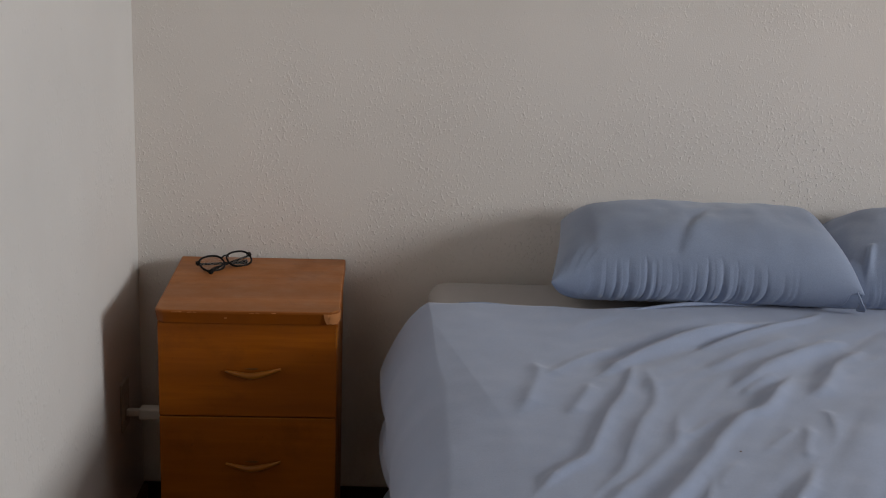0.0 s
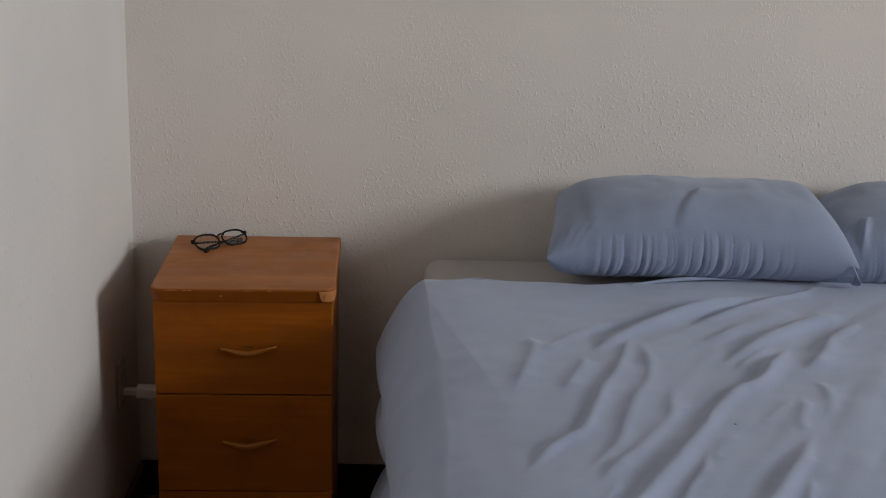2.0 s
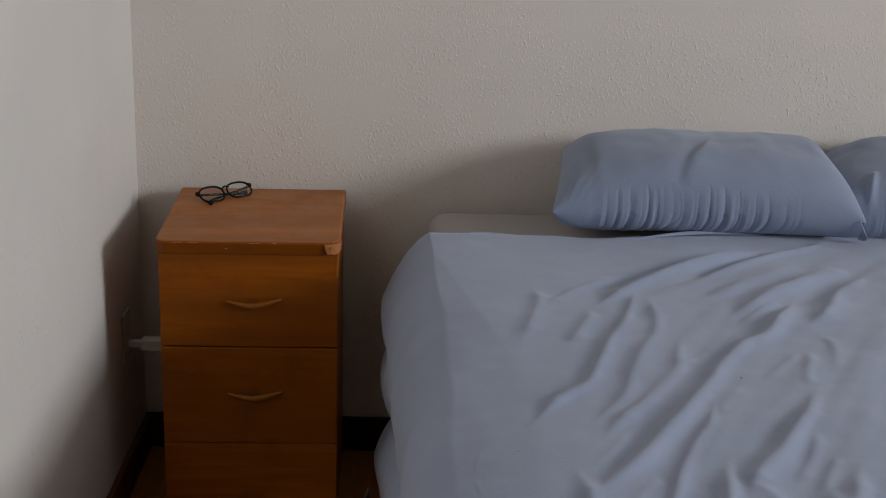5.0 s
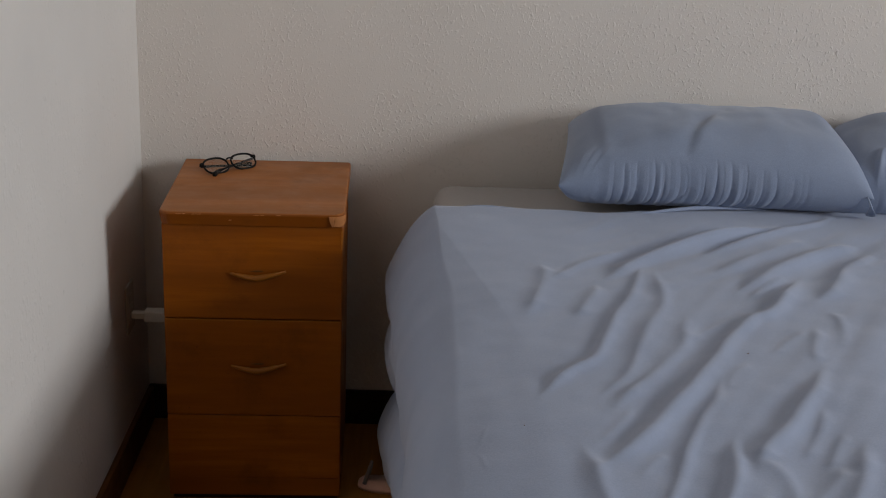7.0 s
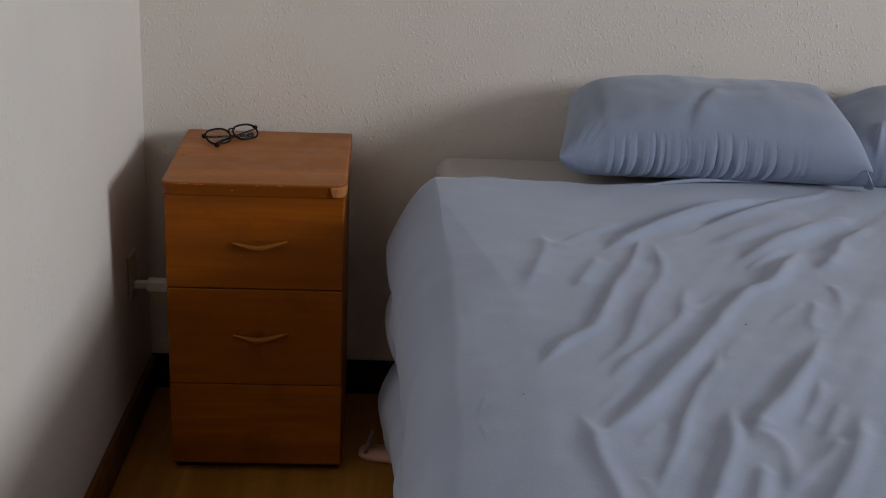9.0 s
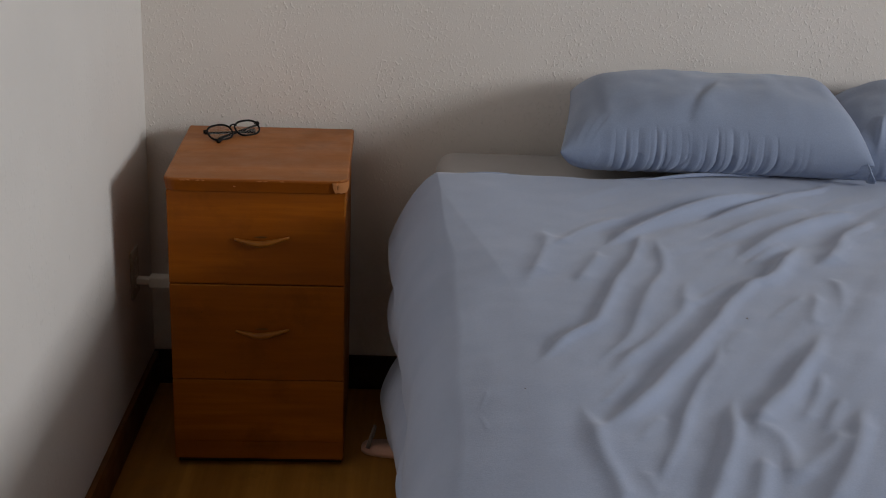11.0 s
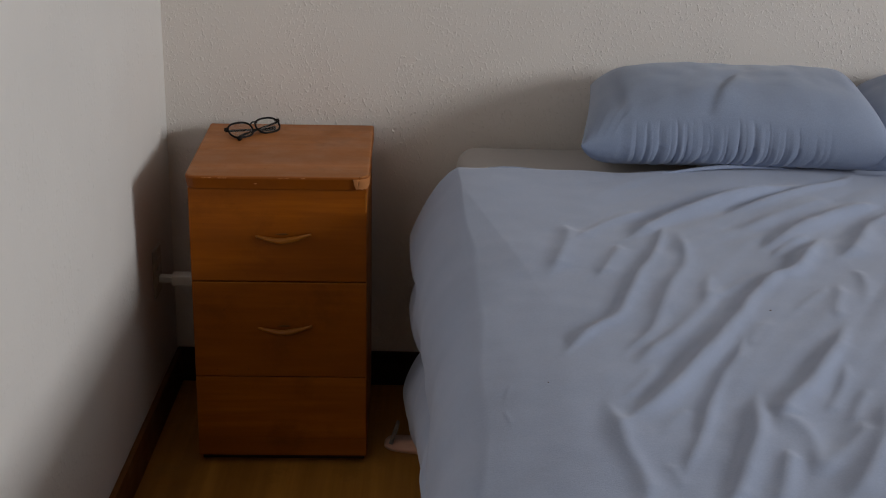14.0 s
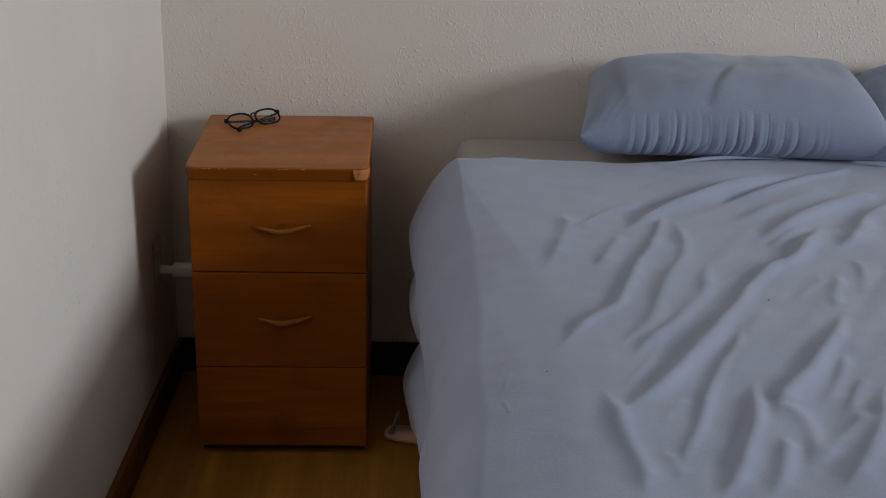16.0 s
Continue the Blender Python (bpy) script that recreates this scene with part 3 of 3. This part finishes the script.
# ---------------------------------------------------------------- pillows
def build_pillow(length, depth, thick, seed, puckers, crease, tuck=False, notch=0.0, gather=1.0):
    bm = bmesh.new()
    nu, nv = 400, 120
    lumps = [noise.noise((k * 1.7, seed, 5.5)) for k in range(60)]

    def pucker(u, v, face):
        """Rounded lobes between sharp valleys that run out from the front seam."""
        way = v + 1
        total = 0.0
        for scale, weight in ((1.0, 1.0), (1.83, 0.38)):
            lean = (0.10 if face > 0 else 0.22) * way + 0.012 * noise.noise((u * 9, v * 5, seed))
            ph = (u + lean) * puckers * scale + 1.1 * noise.noise((u * 5, seed, scale)) + 40
            lump = lumps[int(ph) % 60]
            reach = (0.085 + 0.10 * lump) if face > 0 else 0.60
            zone = max(0.0, min(1.0, (u + 0.82) / 0.3)) * max(0.0, min(1.0, (0.66 - u) / 0.26))
            lobe = 1 - abs(2 * (ph % 1) - 1)
            total += (0.0036 if face > 0 else 0.0056) * weight * (1 + 1.1 * lump) * max(0.0, 1 - way / reach) ** 0.7 * zone * (lobe ** 0.5 - 0.7)
        return total * gather

    rings = {}

    def shape(u, v, face):
        # pinched corners and bowed-in edges
        back = (v + 1) / 2
        px = u * length / 2 * (1 - 0.03 * (1 - v * v) * abs(u) ** 3 - (0.15 if u > 0 else 0.11) * back ** (1.2 if u > 0 else 1.5)) + 0.010 * back
        py = v * depth / 2 * (1 - 0.06 * (1 - u * u) * abs(v) ** 3)
        full = (4.0 if u < 0 else 7.0) if face > 0 else 14.0
        edge = max(0.0, (1 - abs(u) ** full)) ** 0.50 * max(0.0, (1 - abs(v) ** 2.8)) ** 0.50
        h = thick / 2 * edge
        if v < -0.3:
            rib = pucker(u, v, face)
            h += rib * min(1.0, edge * 2.5)
            py -= 0.9 * rib * max(0.0, 1 - 1.1 * edge) * (1 - abs(u) ** 8)
        for k in range(4):
            # gathers that fan out of the pinched corner
            q = (u + 0.97 - 0.05 * k - (0.10 + 0.10 * k) * (v + 1)) / 0.018
            if abs(q) < 3:
                h += 0.0022 * math.tanh(2 * q) * math.exp(-(q / 1.5) ** 2) * max(0.0, 1 - (v + 1) / 0.45) * edge
        if face > 0:
            rise = max(0.0, min(1.0, (v + 0.93) / 0.12)) * max(0.0, min(1.0, (0.20 - v) / 0.4)) * edge
            q = (u - (-0.17 + 0.24 * max(0.0, v + 0.80) ** 1.3)) / 0.055
            h += crease * 0.0065 * math.tanh(1.4 * q) * math.exp(-(q / (2.6 if q > 0 else 1.5)) ** 2) * rise
            q = (u + 0.80 + 0.10 * v) / 0.06
            h += crease * 0.0025 * math.tanh(2 * q) * math.exp(-(q / 2) ** 2) * edge
            if tuck:
                q = (u + 0.61 - 0.06 * (v + 1) - 0.05 * (v + 1) ** 2) / 0.026
                h += 0.018 * math.exp(-q * q) * max(0.0, 1 - (v + 1) / 0.42) ** 0.6 * min(1.0, edge * 1.6)
            h += 0.009 * noise.noise((u * 2.3, v * 1.2, seed + 4)) * edge
            h += (0.0030 * noise.noise((u * 7, v * 3, seed + 9))) * edge
        else:
            h *= 0.78 * (1 - 0.85 * abs(notch) * math.exp(-((u - 0.95 * notch) / 0.040) ** 8) * max(0.0, 1 - (v + 1) / 1.2))
        # the corner seam on one side sags towards the bed
        sag = 0.009 * max(0.0, (u - 0.45) / 0.55) * (0.5 - 0.5 * v) ** 3
        return (px, py, face * h - sag)

    for face in (1, -1):
        for j in range(nv + 1):
            for i in range(nu + 1):
                u, v = -1 + 2 * i / nu, math.sin(math.pi * (j / nv - 0.5))
                border = i in (0, nu) or j in (0, nv)
                if border and face < 0:
                    rings[face, i, j] = rings[1, i, j]
                else:
                    rings[face, i, j] = bm.verts.new(shape(u, v, face))
        for j in range(nv):
            for i in range(nu):
                bm.faces.new((rings[face, i, j], rings[face, i + 1, j], rings[face, i + 1, j + 1], rings[face, i, j + 1]))
    return bm


pillow = mesh_object("pillow", build_pillow(0.690, 0.345, 0.212, 2.0, 10.3, 1.0, notch=1.0), PILLOW_CLOTH, True)
pillow.matrix_world = pose(1.318, -0.178, 0.776, 9, 0, 0)
tagged(pillow, "slate-blue pillow with puckered seam leaning on the wall", "pillow", "pillows on the bed")
part("corner_flap", tube([(0.330, -0.170, -0.004), (0.340, -0.174, -0.026), (0.345, -0.170, -0.044), (0.347, -0.160, -0.054)], [0.005, 0.009, 0.010, 0.011], 10, flat=0.3), PILLOW_CLOTH, pillow, "loose hanging corner of the pillowcase", True)
second = mesh_object("pillow", build_pillow(0.66, 0.345, 0.215, 7.0, 8.0, 0.3, True, notch=-1.0, gather=0.35), PILLOW_CLOTH, True)
second.matrix_world = pose(1.900, -0.186, 0.781, 9, -5, -9)
tagged(second, "slate-blue creased pillow beside the other pillow", "pillow", "pillows on the bed")

# ---------------------------------------------------------------- spectacles on the nightstand
specs = empty("spectacles", pose(0.241, -0.124, NS_H, 0, 0, 40) @ Matrix.Scale(1.1, 4))
tagged(specs, "black-rimmed spectacles with folded temples on the nightstand", "spectacles")
TILT = pose(0, 0, 0.003, -52, 0, 0)


def rim_points(cx, w, h, n=28):
    pts = []
    for k in range(n):
        a = k / n * math.tau
        c, s = math.cos(a), math.sin(a)
        pts.append(TILT @ Vector((cx + w * abs(c) ** 0.85 * math.copysign(1, c), 0.006 * (cx / 0.034) ** 2 - 0.003, h + h * abs(s) ** 0.8 * math.copysign(1, s) * (0.92 if s > 0 else 1.0))))
    return pts


for cx in (-0.0335, 0.0335):
    rim = rim_points(cx, 0.0285, 0.0205)
    rim_ob = part("rim", tube(rim, 0.0019, 8, True, 1.2), BLACK_ACETATE, specs, "", True)
    bm = bmesh.new()
    lens = [bm.verts.new(q) for q in rim]
    f = bm.faces.new(lens)
    ext = bmesh.ops.extrude_face_region(bm, geom=[f])
    bmesh.ops.translate(bm, vec=(0, 0.0012, 0.0008), verts=[v for v in ext["geom"] if isinstance(v, bmesh.types.BMVert)])
    part("lens", bm, LENS, specs, "clear lens")
part("bridge", tube([TILT @ Vector((x, -0.004, 0.026 + 0.004 * (1 - (x / 0.008) ** 2))) for x in (-0.008, -0.004, 0, 0.004, 0.008)], 0.0018, 8), BLACK_ACETATE, specs, "", True)
for s in (-1, 1):
    hinge = TILT @ Vector((s * 0.062, 0.004, 0.030))
    part("hinge", tube([hinge + Vector((-s * 0.004, 0.001, 0)), hinge + Vector((s * 0.004, 0, 0)), hinge + Vector((s * 0.0045, -0.002, -0.004))], 0.003, 8), BLACK_ACETATE, specs, "", True)
    start = hinge + Vector((s * 0.0045, -0.002, -0.004))
    far = Vector((-s * 0.034, 0.008 if s > 0 else 0.018, 0.004))
    mid = start.lerp(far, 0.55)
    tip = Vector((-0.056, -0.012, 0.004)) if s > 0 else Vector((0.052, 0.016, 0.004))
    part("temple", tube([start, start.lerp(mid, 0.5), mid, mid.lerp(far, 0.6), far, far.lerp(tip, 0.6), tip], [0.0022, 0.002, 0.002, 0.002, 0.0028, 0.0044, 0.0042], 8, flat=1.3), BLACK_ACETATE, specs, "", True)

# ---------------------------------------------------------------- socket and plug
socket = empty("wall_socket", pose(0, -0.205, 0.380))
tagged(socket, "dulled off-white wall socket plate low on the wall", "socket")
part("plate", box(0.0, 0.007, -0.036, 0.036, -0.059, 0.059, 0.0045, 3), GREY_PLASTIC, socket)
for z in (-0.02, 0.02):
    part("outlet", box(0.006, 0.0085, -0.017, 0.017, z - 0.014, z + 0.014, 0.003), GREY_PLASTIC, socket)
plug = empty("plug_adapter", pose(0.0085, -0.205, 0.360))
tagged(plug, "white plug adapter pushed into the wall socket", "plug")
part("body", box(0.030, 0.096, -0.016, 0.016, -0.013, 0.014, 0.005, 3), WHITE_PLASTIC, plug)
part("collar", box(0.0, 0.030, -0.010, 0.010, -0.007, 0.008, 0.003, 3), WHITE_PLASTIC, plug)

# ---------------------------------------------------------------- slipper under the bed
slip = empty("slipper", pose(0.60, -0.345, 0, 0, 0, -8))
tagged(slip, "pale pink foam slipper half hidden under the bed", "slipper")


def sole_mesh():
    bm = bmesh.new()
    ring = []
    for k in range(36):
        a = k / 36 * math.tau
        c, s = math.cos(a), math.sin(a)
        ring.append((0.115 * abs(c) ** 0.32 * math.copysign(1, c) + 0.065, (0.034 + 0.006 * c) * abs(s) ** 0.6 * math.copysign(1, s)))
    f = bm.faces.new([bm.verts.new((x, y, 0)) for x, y in ring])
    ext = bmesh.ops.extrude_face_region(bm, geom=[f])
    bmesh.ops.translate(bm, vec=(0, 0, 0.019), verts=[v for v in ext["geom"] if isinstance(v, bmesh.types.BMVert)])
    bmesh.ops.bevel(bm, geom=[e for e in bm.edges if abs(e.verts[0].co.z - e.verts[1].co.z) < 1e-6], offset=0.005, segments=2, affect="EDGES")
    return bm


part("sole", sole_mesh(), SLIPPER_FOAM, slip, "", True)
part("strap", tube([(-0.03 + 0.01 * math.sin(k / 12 * math.pi), 0.028 * math.cos(k / 12 * math.pi), 0.022 + 0.040 * math.sin(k / 12 * math.pi)) for k in range(13)], 0.0042, 8, flat=1.3), SLIPPER_STRAP, slip, "grey-brown strap", True)
